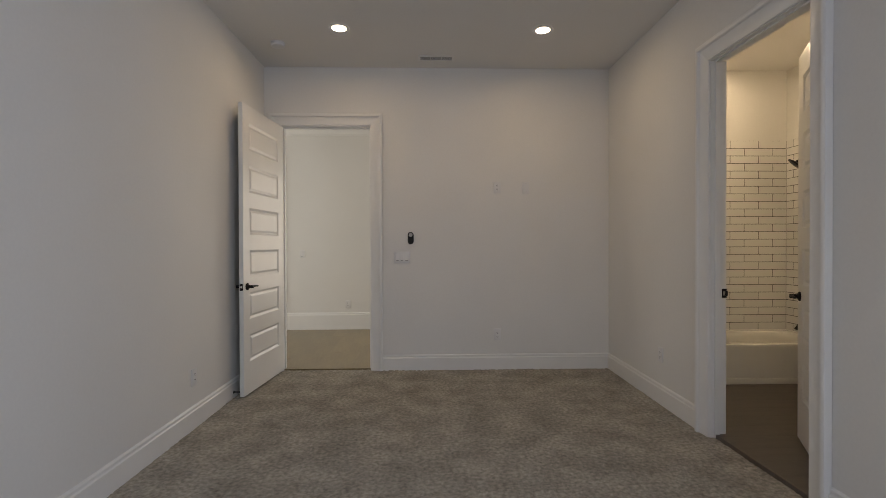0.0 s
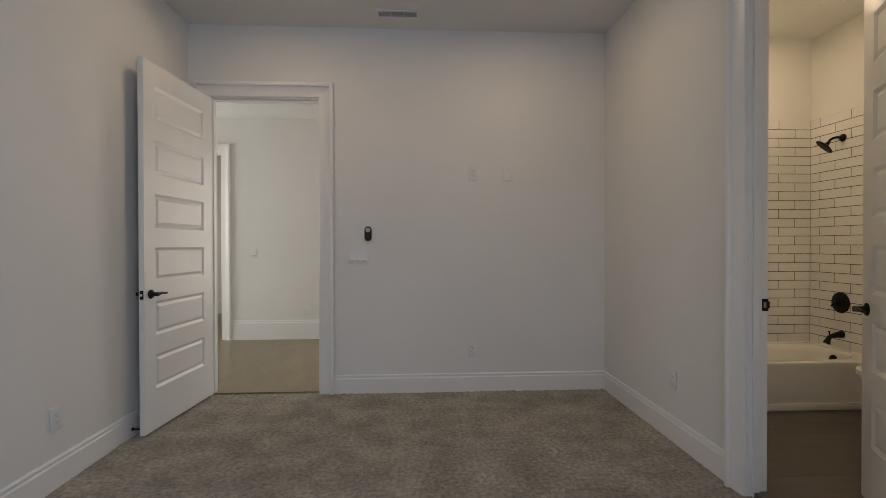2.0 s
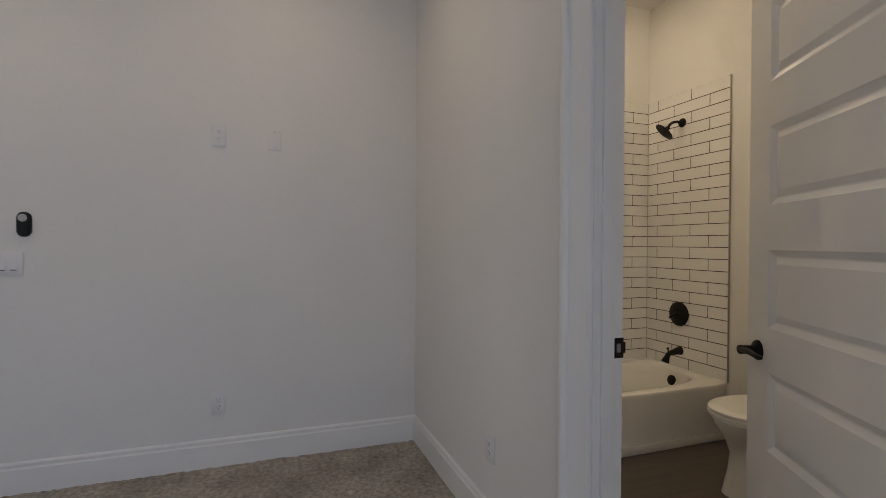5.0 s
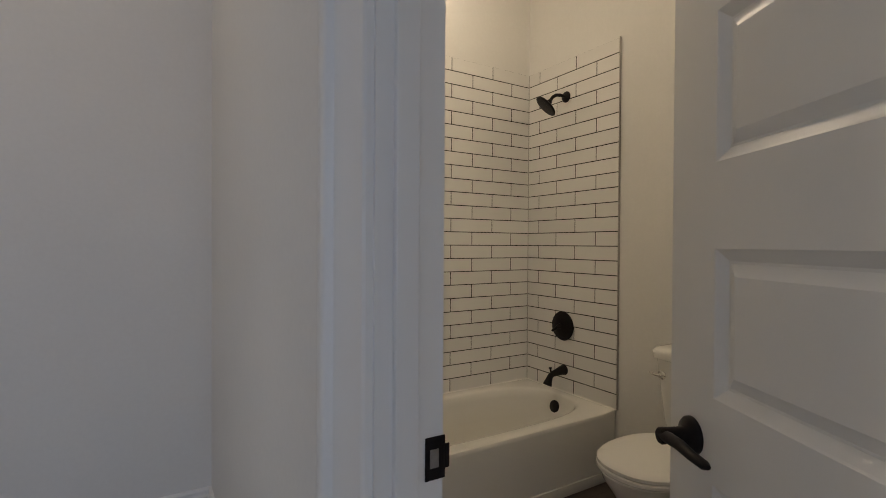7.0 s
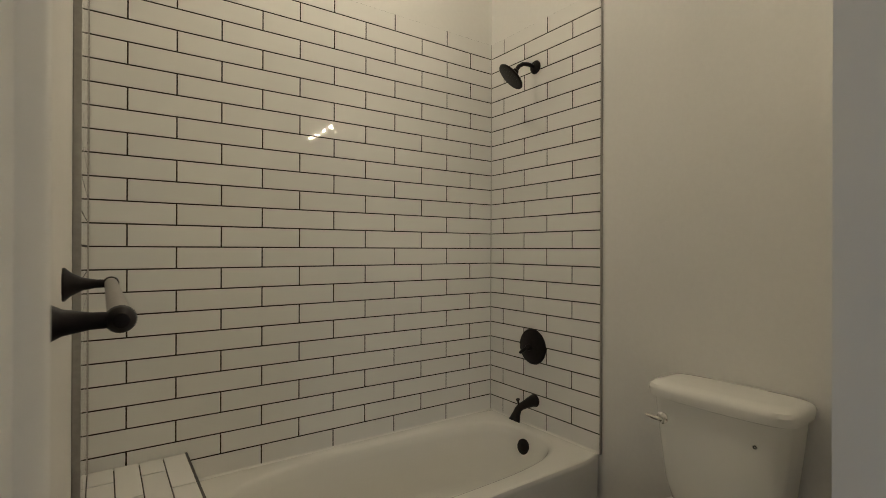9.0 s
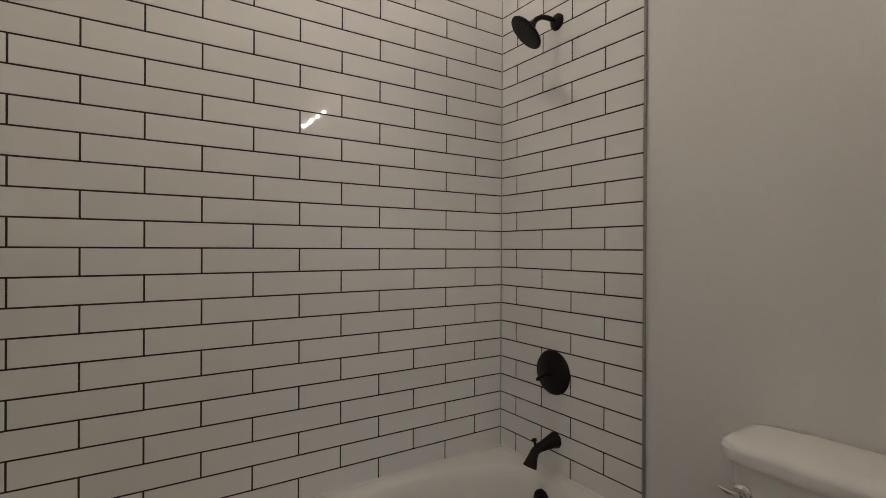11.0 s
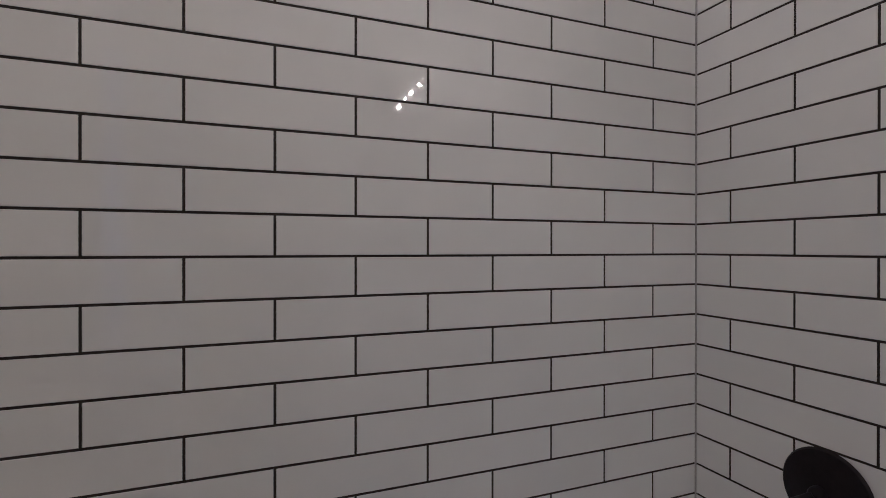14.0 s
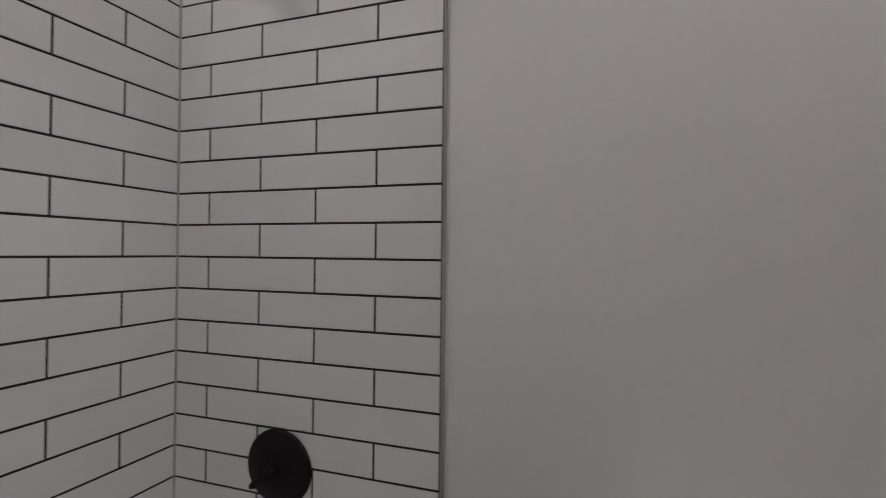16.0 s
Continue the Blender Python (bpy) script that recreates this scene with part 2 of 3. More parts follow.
def carpet():
    """One sheet of cut pile with uneven tufts."""
    step = 0.011
    nx, ny = int((XB - 0.06 - XL) / step) + 1, int((YF + 0.05 - 0.2) / step) + 1
    xs, ys = np.linspace(XL - 0.005, XB - 0.06, nx), np.linspace(0.2, YF + 0.05, ny)
    rng = np.random.default_rng(4)
    gx, gy = np.meshgrid(xs, ys)
    rough = rng.random((ny, nx))
    soft = (rough + np.roll(rough, 1, 0) + np.roll(rough, 1, 1) + np.roll(rough, (1, 1), (0, 1))) / 4
    wave = 0.0012 * np.sin(gx * 9 + 2 * np.sin(gy * 5)) * np.sin(gy * 7 + 1.3 * np.sin(gx * 4))
    z = CARPET - 0.008 + 0.005 * rough + 0.007 * soft + wave
    verts = np.stack([gx + rng.normal(0, 0.0028, gx.shape), gy + rng.normal(0, 0.0028, gx.shape), z], -1).reshape(-1, 3)
    i = (np.arange(ny - 1)[:, None] * nx + np.arange(nx - 1)).ravel()
    me = bpy.data.meshes.new("carpet")
    me.from_pydata(verts.tolist(), [], np.stack([i, i + 1, i + nx + 1, i + nx], -1).tolist())
    me.materials.append(CARPETMAT)
    return tagged(new("floor_carpet", me), "grey-beige cut pile bedroom carpet, slightly trodden", "carpet", kind="structure")


carpet()
structure("floor_carpet_rear", boxes((XL, XR, YS, 0.2, -0.012, 0.001)), CARPETMAT, "grey-beige cut pile carpet", "carpet")

BASE = [(0.0, 0.0), (0.016, 0.0), (0.016, 0.126), (0.0095, 0.133), (0.0085, 0.141), (0.0125, 0.144), (0.0125, 0.150), (0.009, 0.156), (0.0, 0.161)]
TALL = [(0.0, 0.0), (0.017, 0.0), (0.017, 0.215), (0.012, 0.222), (0.010, 0.245), (0.0, 0.25)]


def baseboard(a, b, side, z, profile=BASE):
    """A run of skirting from a to b on the floor; side points into the room."""
    a, b, s = Vector((*a, z)), Vector((*b, z)), Vector((*side, 0))
    d = (b - a).normalized()
    return structure("baseboard", extrude(profile, lambda u, v, w: a + d * w + s * u + Vector((0, 0, v)), (b - a).length), TRIM, "white enamelled baseboard with a moulded top", "baseboard")


CW = 0.118
baseboard((XL, YS), (XL, YF), (1, 0), -0.006)
baseboard((D1B + CW, YF), (XR, YF), (0, -1), -0.006)
baseboard((XR, D2B + CW), (XR, YF), (-1, 0), -0.006)
baseboard((XR, YS), (XR, D2A - CW), (-1, 0), -0.006)
baseboard((XE, 3.95), (XE, 4.21), (-1, 0), BATHFLOOR)
baseboard((XE, 3.27), (XE, 3.95), (-1, 0), BATHFLOOR)
baseboard((XB, D2B + CW), (XB, 4.21), (1, 0), BATHFLOOR)
baseboard((XB, 1.3), (XB, D2A - CW), (1, 0), BATHFLOOR)
baseboard((FX1 + 0.112, YH), (2.2, YH), (0, -1), HALLFLOOR, TALL)
baseboard((-4.6, YH), (FX0 - 0.112, YH), (0, -1), HALLFLOOR, TALL)
baseboard((-3.30, YH + T), (-3.30, 11.0), (1, 0), HALLFLOOR, TALL)
CROWN = [(0, 0), (0, -0.165), (0.012, -0.165), (0.016, -0.14), (0.03, -0.12), (0.06, -0.06), (0.085, -0.03), (0.11, -0.015), (0.11, 0)]
structure("crown_moulding", extrude(CROWN, lambda u, v, w: Vector((-4.6 + w, YH - u, CEIL + v)), 6.8), TRIM, "white crown moulding along the hall ceiling", "crown moulding")

# casing profile: u across the board from the opening outwards, v proud of the wall
CASE = [(0.0, 0.0), (0.0, 0.012), (0.004, 0.016), (0.022, 0.018), (0.080, 0.023), (0.085, 0.026), (0.088, 0.036), (0.093, 0.040), (0.111, 0.041), (CW, 0.037), (CW, 0.0)]
# flatter casing on the bathroom side
CASE_FLAT = [(0.0, 0.0), (0.0, 0.008), (0.004, 0.012), (0.022, 0.014), (0.088, 0.018), (0.098, 0.027), (0.112, 0.029), (CW, 0.026), (CW, 0.0)]


def doorway(name, a, b, top, floor, thick, m, hinge_right, profiles=(CASE, CASE)):
    """Jamb lining, stop and mitred casing round an opening from a to b along local x; the wall lies from y=0 to y=thick."""
    root = thing(name, "white painted door frame with moulded casing", "door frame", m)
    root["kind"] = "structure"
    j = 0.018
    part("jamb", boxes((a - j, a, -0.004, thick + 0.004, floor, top + j), (b, b + j, -0.004, thick + 0.004, floor, top + j), (a, b, -0.004, thick + 0.004, top, top + j)), TRIM, root, smooth=False)
    s0, s1 = (thick - 0.075, thick - 0.04) if hinge_right else (0.04, 0.075)
    part("stop", boxes((a, a + 0.011, s0, s1, floor, top - 0.011), (b - 0.011, b, s0, s1, floor, top - 0.011), (a, b, s0, s1, top - 0.011, top), bevel=0.002), TRIM, root, smooth=False)
    for profile, y0, s, r in ((profiles[0], -0.002, -1, 0.006), (profiles[1], thick + 0.002, 1, 0.012)):
        for x0, out in ((a - r, -1), (b + r, 1)):
            bm = bmesh.new()
            skin(bm, [[Vector((x0 + out * u, y0 + s * v, floor)) for u, v in profile], [Vector((x0 + out * u, y0 + s * v, top + r + u)) for u, v in profile]])
            part("side_casing", bm, TRIM, root)
        bm = bmesh.new()
        skin(bm, [[Vector((a - r - u, y0 + s * v, top + r + u)) for u, v in profile], [Vector((b + r + u, y0 + s * v, top + r + u)) for u, v in profile]])
        part("head_casing", bm, TRIM, root)
    return root


doorway("door_frame_bedroom", D1A, D1B, DTOP, 0.0, T, Matrix.Translation((0, YF, 0)), False)
# local x runs towards -y, local y towards +x
doorway("door_frame_bath", -D2B, -D2A, DTOP, 0.0, XB - XR, pose(XR, 0, 0, 0, 0, 0) @ Matrix(((0, 1, 0, 0), (-1, 0, 0, 0), (0, 0, 1, 0), (0, 0, 0, 1))), True, (CASE, CASE_FLAT))
doorway("door_frame_hall", FX0, FX1, 2.42, HALLFLOOR, T, Matrix.Translation((0, YH, 0)), True)

# ---- doors ----
LEAF_T = 0.036


def leaf_mesh(w, h):
    """A moulded leaf with six horizontal panels on both faces, from x=0 (hinge) to w, thickness along y."""
    bm = bmesh.new()
    st, rail, top, bot = 0.118, 0.130, 0.148, 0.270
    ph = (h - top - bot - 5 * rail) / 6
    off, dep = (0.0, 0.003, 0.018, 0.022, 0.040), (0.0, 0.002, 0.0105, 0.0105, 0.0030)
    xs = [0.0] + [st + o for o in off] + [w - st - o for o in reversed(off)] + [w]
    zs = [0.0]
    for k in range(6):
        p0 = bot + k * (ph + rail)
        zs += [p0 + o for o in off] + [p0 + ph - o for o in reversed(off)]
    zs.append(h)

    def depth(x, z):
        for k in range(6):
            p0 = bot + k * (ph + rail)
            e = min(x - st, w - st - x, z - p0, p0 + ph - z)
            if e >= -1e-6:
                return float(np.interp(e, off, dep))
        return 0.0

    sides = []
    for y0, s in ((0.0, 1), (LEAF_T, -1)):
        grid = [[bm.verts.new((x, y0 + s * depth(x, z), z)) for x in xs] for z in zs]
        for a, b in zip(grid, grid[1:]):
            for i in range(len(xs) - 1):
                q = (a[i], a[i + 1], b[i + 1], b[i])
                d = [v.co.y for v in q]
                if abs(d[0] + d[2] - d[1] - d[3]) < 1e-6:
                    bm.faces.new(q)
                elif abs(d[1] - d[3]) < 1e-6:      # mitre through corners 0 and 2
                    bm.faces.new((q[0], q[1], q[2])), bm.faces.new((q[0], q[2], q[3]))
                else:
                    bm.faces.new((q[0], q[1], q[3])), bm.faces.new((q[1], q[2], q[3]))
        sides.append(grid)
    f, g = sides
    for i in range(len(xs) - 1):
        bm.faces.new((f[0][i], f[0][i + 1], g[0][i + 1], g[0][i]))
        bm.faces.new((f[-1][i], f[-1][i + 1], g[-1][i + 1], g[-1][i]))
    for i in range(len(zs) - 1):
        bm.faces.new((f[i][0], f[i + 1][0], g[i + 1][0], g[i][0]))
        bm.faces.new((f[i][-1], f[i + 1][-1], g[i + 1][-1], g[i][-1]))
    return bm


def lever(parent, x, z, y, out, toward):
    """A lever handle on a face at y; out is the face's direction along y, toward the lever's direction along x."""
    m = Matrix.Translation((x, y, z)) @ (pose(0, 0, 0, 90) if out < 0 else pose(0, 0, 0, -90))
    h = part("door_handle", lathe([(0.0, 0.0), (0.030, 0.0), (0.030, 0.005), (0.027, 0.009), (0.019, 0.012), (0.0145, 0.016), (0.0135, 0.024), (0.0130, 0.044), (0.0135, 0.053), (0.0115, 0.056), (0.0, 0.057)], m), BRONZE, parent, "dark bronze lever handle with a round rose")
    yy = y + out * 0.048
    pts = [(x - toward * 0.010, yy, z + 0.001), (x + toward * 0.012, yy, z + 0.002), (x + toward * 0.045, yy, z + 0.004), (x + toward * 0.078, yy, z + 0.001), (x + toward * 0.104, yy - out * 0.003, z - 0.001), (x + toward * 0.112, yy - out * 0.003, z - 0.0005)]
    part("lever", sweep(pts, [0.008, 0.0105, 0.0098, 0.0085, 0.008, 0.004], flat=0.85), BRONZE, h)


def door(name, label, m, w, h, handle_z):
    root = thing(name, label, "door", m)
    root["kind"] = "structure"
    part("leaf", leaf_mesh(w, h), DOORPAINT, root, smooth=False)
    lever(root, w - 0.065, handle_z, 0.0, -1, -1)
    lever(root, w - 0.065, handle_z, LEAF_T, 1, -1)
    part("latch_plate", boxes((w - 0.0005, w + 0.0015, 0.006, 0.030, handle_z - 0.029, handle_z + 0.029), bevel=0.0006), BRONZE, root)
    part("latch_bolt", boxes((w, w + 0.009, 0.011, 0.025, handle_z - 0.009, handle_z + 0.009), bevel=0.002), CHROME, root)
    for z in (0.25, 0.9, 1.55, h - 0.2):
        part("hinge", lathe([(0.0, 0.0), (0.006, 0.001), (0.006, 0.089), (0.0, 0.09)], Matrix.Translation((-0.004, -0.003, z)), 10), BRONZE, root)
    return root


# local x from the hinge along the leaf
door("door_bedroom", "white six-panel bedroom door standing open against the wall", pose(-1.502, 4.905, 0.016, 0, 0, -94.6), 0.862, 2.428, 0.905)
door("door_bath", "white six-panel bathroom door standing ajar", pose(1.987, 2.273, 0.030, 0, 0, 62.2), 0.862, 2.420, 0.905)
door("door_room", "white six-panel door standing open into the far room", pose(-3.125, 7.372, HALLFLOOR + 0.012, 0, 0, 85.5), 0.86, 2.39, 0.89)

# ---- bathroom ----
RIM, ZJ, PZ = 0.376, 1.236, 0.078        # tub rim, a course line, course pitch
TX0, TX1, TY0 = 1.94, 3.685, 4.222       # tile faces left and right of the tub, front end of the tile


def tub():
    root = thing("bathtub", "white enamelled alcove bathtub with an oval basin", "bathtub")
    x0, x1, y0, y1, cx, cy = 2.238, 3.692, 4.214, 4.928, 2.965, 4.575
    count = 72

    def square(z, inset):
        out = []
        for i in range(count):
            t = math.tau * i / count
            c, s = math.cos(t), math.sin(t)
            k = min(((x1 - x0) / 2 - inset) / max(abs(c), 1e-6), ((y1 - y0) / 2 - inset) / max(abs(s), 1e-6))
            out.append(Vector(((x0 + x1) / 2 + k * c, (y0 + y1) / 2 + k * s, z)))
        return out

    rings = [square(BATHFLOOR, 0.010), square(RIM - 0.06, 0.003), square(RIM - 0.022, 0.0), square(RIM - 0.012, 0.0005), square(RIM - 0.004, 0.004), square(RIM - 0.001, 0.010), square(RIM, 0.018)]
    for z, a, b, n in ((RIM, 0.672, 0.292, 3.4), (RIM - 0.004, 0.660, 0.281, 3.4), (RIM - 0.014, 0.652, 0.273, 3.3), (RIM - 0.05, 0.642, 0.264, 3.2), (0.22, 0.606, 0.243, 3.0), (0.13, 0.572, 0.222, 3.0), (0.10, 0.54, 0.20, 3.0), (0.088, 0.47, 0.16, 3.0)):
        rings.append([Vector(v) for v in superring(cx, cy, z, a, b, n, count)])
    part("basin", skin(bmesh.new(), rings), ENAMEL, root)
    part("apron_strip", boxes((x0, x1 - 0.005, y0 - 0.003, y0 + 0.010, BATHFLOOR, BATHFLOOR + 0.052), bevel=0.003), ENAMEL, root)
    part("overflow_plate", lathe([(0.0, 0.012), (0.028, 0.011), (0.036, 0.006), (0.037, 0.0), (0.0, 0.0)], pose(3.602, 4.585, 0.303, 0, -80, 0)), BRONZE, root, "round dark bronze overflow plate")
    part("drain", lathe([(0.0, 0.006), (0.03, 0.005), (0.036, 0.0), (0.0, 0.0)], pose(3.36, 4.575, 0.088)), BRONZE, root, "dark bronze drain")
    return root


tub()

# tiled ledge at the end of the tub
ledge = thing("tub_ledge", "white tiled ledge with a metal edge at the tub's end", "ledge")
part("core", boxes((TX0, 2.226, TY0 + 0.006, 4.919, BATHFLOOR, 0.479)), GROUT, ledge, smooth=False)
part("edge_trim", boxes((2.226, 2.234, TY0 + 0.002, 4.919, 0.470, 0.490), bevel=0.001), DARKEDGE, ledge, "dark metal edge strip")


def fixtures():
    y = 4.596
    s = thing("shower_fixture", "dark bronze round shower head on a curved wall arm", "shower head")
    part("flange", lathe([(0.0, 0.0), (0.032, 0.0), (0.032, 0.004), (0.026, 0.012), (0.014, 0.018), (0.0, 0.018)], pose(TX1, y, 2.110, 0, -90, 0)), BRONZE, s)
    arm = [(TX1, y, 2.110), (TX1 - 0.05, y, 2.113), (TX1 - 0.085, y, 2.107), (TX1 - 0.112, y, 2.090), (TX1 - 0.130, y, 2.066)]
    part("arm", sweep(arm, [0.0095] * 5, 16), BRONZE, s)
    part("ball_joint", lathe([(0.0, -0.016), (0.011, -0.012), (0.016, 0.0), (0.012, 0.010), (0.0, 0.016)], pose(TX1 - 0.134, y, 2.061, 0, 38, 0)), BRONZE, s)
    m = Matrix.Translation((TX1 - 0.142, y + 0.007, 2.047)) @ Vector((-0.60, 0.36, -0.715)).to_track_quat("-Z", "Y").to_matrix().to_4x4()
    part("spray_disc", lathe([(0.0, 0.010), (0.018, 0.008), (0.045, -0.001), (0.068, -0.009), (0.072, -0.014), (0.070, -0.019), (0.060, -0.021), (0.0, -0.021)], m, 40), BRONZE, s)
    bm = bmesh.new()
    for r, n in ((0.018, 8), (0.036, 14), (0.053, 20)):
        for i in range(n):
            a = math.tau * i / n
            lathe([(0.0, 0.002), (0.0022, 0.0015), (0.0026, 0.0), (0.0, 0.0)], m @ pose(r * math.cos(a), r * math.sin(a), -0.021, 180), 6, bm)
    part("nozzles", bm, SLOT, s)
    v = thing("shower_valve", "dark bronze shower valve with a round plate", "shower valve")
    vz = 0.762
    part("plate", lathe([(0.0, 0.0), (0.084, 0.0), (0.086, 0.003), (0.082, 0.009), (0.060, 0.016), (0.034, 0.024), (0.0, 0.026)], pose(TX1, y + 0.011, vz, 0, -90, 0), 48), BRONZE, v)
    part("hub", lathe([(0.0, 0.0), (0.017, 0.0), (0.016, 0.012), (0.014, 0.020), (0.009, 0.024), (0.0, 0.025)], pose(TX1 - 0.020, y + 0.011, vz, 0, -90, 0)), BRONZE, v)
    part("lever", sweep([(TX1 - 0.040, y + 0.011, vz), (TX1 - 0.046, y + 0.025, vz - 0.012), (TX1 - 0.050, y + 0.043, vz - 0.026), (TX1 - 0.051, y + 0.050, vz - 0.031)], [0.009, 0.0085, 0.0085, 0.005], 12), BRONZE, v)
    t = thing("tub_spout", "dark bronze tub spout with a diverter knob", "tub spout")
    sz = 0.504
    part("flange", lathe([(0.0, 0.0), (0.031, 0.0), (0.030, 0.006), (0.024, 0.014), (0.0, 0.014)], pose(TX1, y, sz, 0, -90, 0)), BRONZE, t)
    spine = [(TX1, y, sz), (TX1 - 0.028, y, sz - 0.002), (TX1 - 0.064, y, sz - 0.008), (TX1 - 0.092, y, sz - 0.013), (TX1 - 0.108, y, sz - 0.022), (TX1 - 0.117, y, sz - 0.036), (TX1 - 0.129, y, sz - 0.062), (TX1 - 0.1335, y, sz - 0.071), (TX1 - 0.134, y, sz - 0.072)]
    part("spout", sweep(spine, [0.0300, 0.0250, 0.0195, 0.0170, 0.0165, 0.0180, 0.0245, 0.0270, 0.0250], 22), BRONZE, t)
    part("diverter_knob", lathe([(0.0, 0.0), (0.005, 0.0), (0.005, 0.022), (0.009, 0.026), (0.010, 0.031), (0.0, 0.034)], pose(TX1 - 0.104, y, sz - 0.004, 0, -14, 0), 16), BRONZE, t)


fixtures()


def toilet():
    root = thing("toilet", "white two-piece porcelain toilet with closed lid", "toilet", pose(XE, 3.674, BATHFLOOR, 0, 0, 90))
    # local: -y... the bowl points along +y, the wall lies at y=0, x across
    ring = lambda z, y0, y1, w, n, bow=0.0: [Vector((p.x, p.y + bow * (1 - (p.x / w) ** 2) * (1 if p.y > (y0 + y1) / 2 else 0), p.z)) for p in superring(0, (y0 + y1) / 2, z, w, (y1 - y0) / 2, n, 56)]
    part("tank", skin(bmesh.new(), [ring(0.375, 0.03, 0.165, 0.138, 5), ring(0.39, 0.02, 0.180, 0.153, 6), ring(0.45, 0.016, 0.190, 0.168, 7, 0.008), ring(0.60, 0.014, 0.197, 0.187, 7, 0.012), ring(0.728, 0.014, 0.203, 0.201, 7, 0.013)]), PORCELAIN, root)
    part("tank_lid", skin(bmesh.new(), [ring(0.722, 0.014, 0.206, 0.205, 6, 0.014), ring(0.727, 0.008, 0.217, 0.215, 6, 0.015), ring(0.752, 0.006, 0.221, 0.219, 6, 0.015), ring(0.764, 0.008, 0.216, 0.214, 6, 0.014), ring(0.771, 0.014, 0.205, 0.205, 5, 0.012), ring(0.774, 0.04, 0.17, 0.18, 5, 0.008)]), PORCELAIN, root)
    handle = part("flush_lever", lathe([(0.0, 0.0), (0.019, 0.0), (0.019, 0.005), (0.012, 0.011), (0.009, 0.020), (0.0, 0.022)], pose(0.155, 0.206, 0.657, -90, 0, 0)), CHROME, root, "chrome flush lever")
    part("lever_arm", sweep([(0.155, 0.224, 0.657), (0.169, 0.230, 0.658), (0.186, 0.234, 0.661), (0.199, 0.235, 0.664)], [0.006, 0.0062, 0.0055, 0.003], 12), CHROME, handle)
    part("tank_cap", lathe([(0.0, 0.0), (0.0045, 0.0), (0.0045, 0.003), (0.003, 0.003), (0.003, 0.001), (0.0, 0.001)], pose(-0.124, 0.2155, 0.655, -90, 0, 0), 16), SLOT, root, "small dark plug in the tank front")
    part("tank_cap_ring", lathe([(0.0044, 0.0), (0.0066, 0.0), (0.0062, 0.002), (0.0044, 0.002)], pose(-0.124, 0.2150, 0.655, -90, 0, 0), 16), CHROME, root, "thin chrome ring")
    egg = lambda z, y0, y1, w, n=2.3: [Vector((p.x, p.y, p.z)) for p in superring(0, (y0 + y1) / 2, z, w, (y1 - y0) / 2, n, 56)]
    bowl = [egg(0.0, 0.10, 0.640, 0.112, 3.2), egg(0.02, 0.10, 0.636, 0.108, 3.2), egg(0.12, 0.10, 0.615, 0.100, 2.8), egg(0.20, 0.10, 0.605, 0.105, 2.6), egg(0.26, 0.09, 0.625, 0.128, 2.5), egg(0.31, 0.07, 0.66, 0.155, 2.4), egg(0.35, 0.05, 0.688, 0.173, 2.4), egg(0.378, 0.03, 0.698, 0.180, 2.4), egg(0.386, 0.035, 0.692, 0.176, 2.4)]
    part("bowl", skin(bmesh.new(), bowl), PORCELAIN, root)
    part("seat", skin(bmesh.new(), [egg(0.387, 0.235, 0.700, 0.180), egg(0.391, 0.232, 0.704, 0.184), egg(0.402, 0.232, 0.704, 0.184), egg(0.406, 0.235, 0.700, 0.180)]), SEATPLASTIC, root)
    part("seat_lid", skin(bmesh.new(), [egg(0.407, 0.225, 0.699, 0.179), egg(0.410, 0.222, 0.703, 0.183), egg(0.421, 0.222, 0.703, 0.183), egg(0.428, 0.228, 0.695, 0.176), egg(0.431, 0.27, 0.65, 0.14)]), SEATPLASTIC, root)
    for x in (-0.075, 0.075):
        part("seat_hinge", boxes((x - 0.022, x + 0.022, 0.212, 0.240, 0.386, 0.416), bevel=0.006), SEATPLASTIC, root)


toilet()


def towel_bar():
    root = thing("towel_bar", "dark bronze towel bar on two flared posts", "towel bar")
    x, z = 1.990, 1.172
    for y in (3.42, 3.92):
        part("post", lathe([(0.0, 0.0), (0.027, 0.0), (0.027, 0.003), (0.019, 0.011), (0.0105, 0.026), (0.0070, 0.044), (0.0066, 0.058), (0.0, 0.060)], pose(XB, y, z, 0, 90, 0)), BRONZE, root)
        part("post_ball", lathe([(0.0, -0.0125), (0.006, -0.0112), (0.0100, -0.0062), (0.0116, 0.0), (0.0100, 0.0062), (0.006, 0.0112), (0.0, 0.0125)], pose(x, y, z, 90, 0, 0), 20), BRONZE, root)
    part("bar", sweep([(x, 3.425, z), (x, 3.66, z), (x, 3.915, z)], [0.0092] * 3, 18), NICKEL, root, "grey-brown metal rail")


towel_bar()


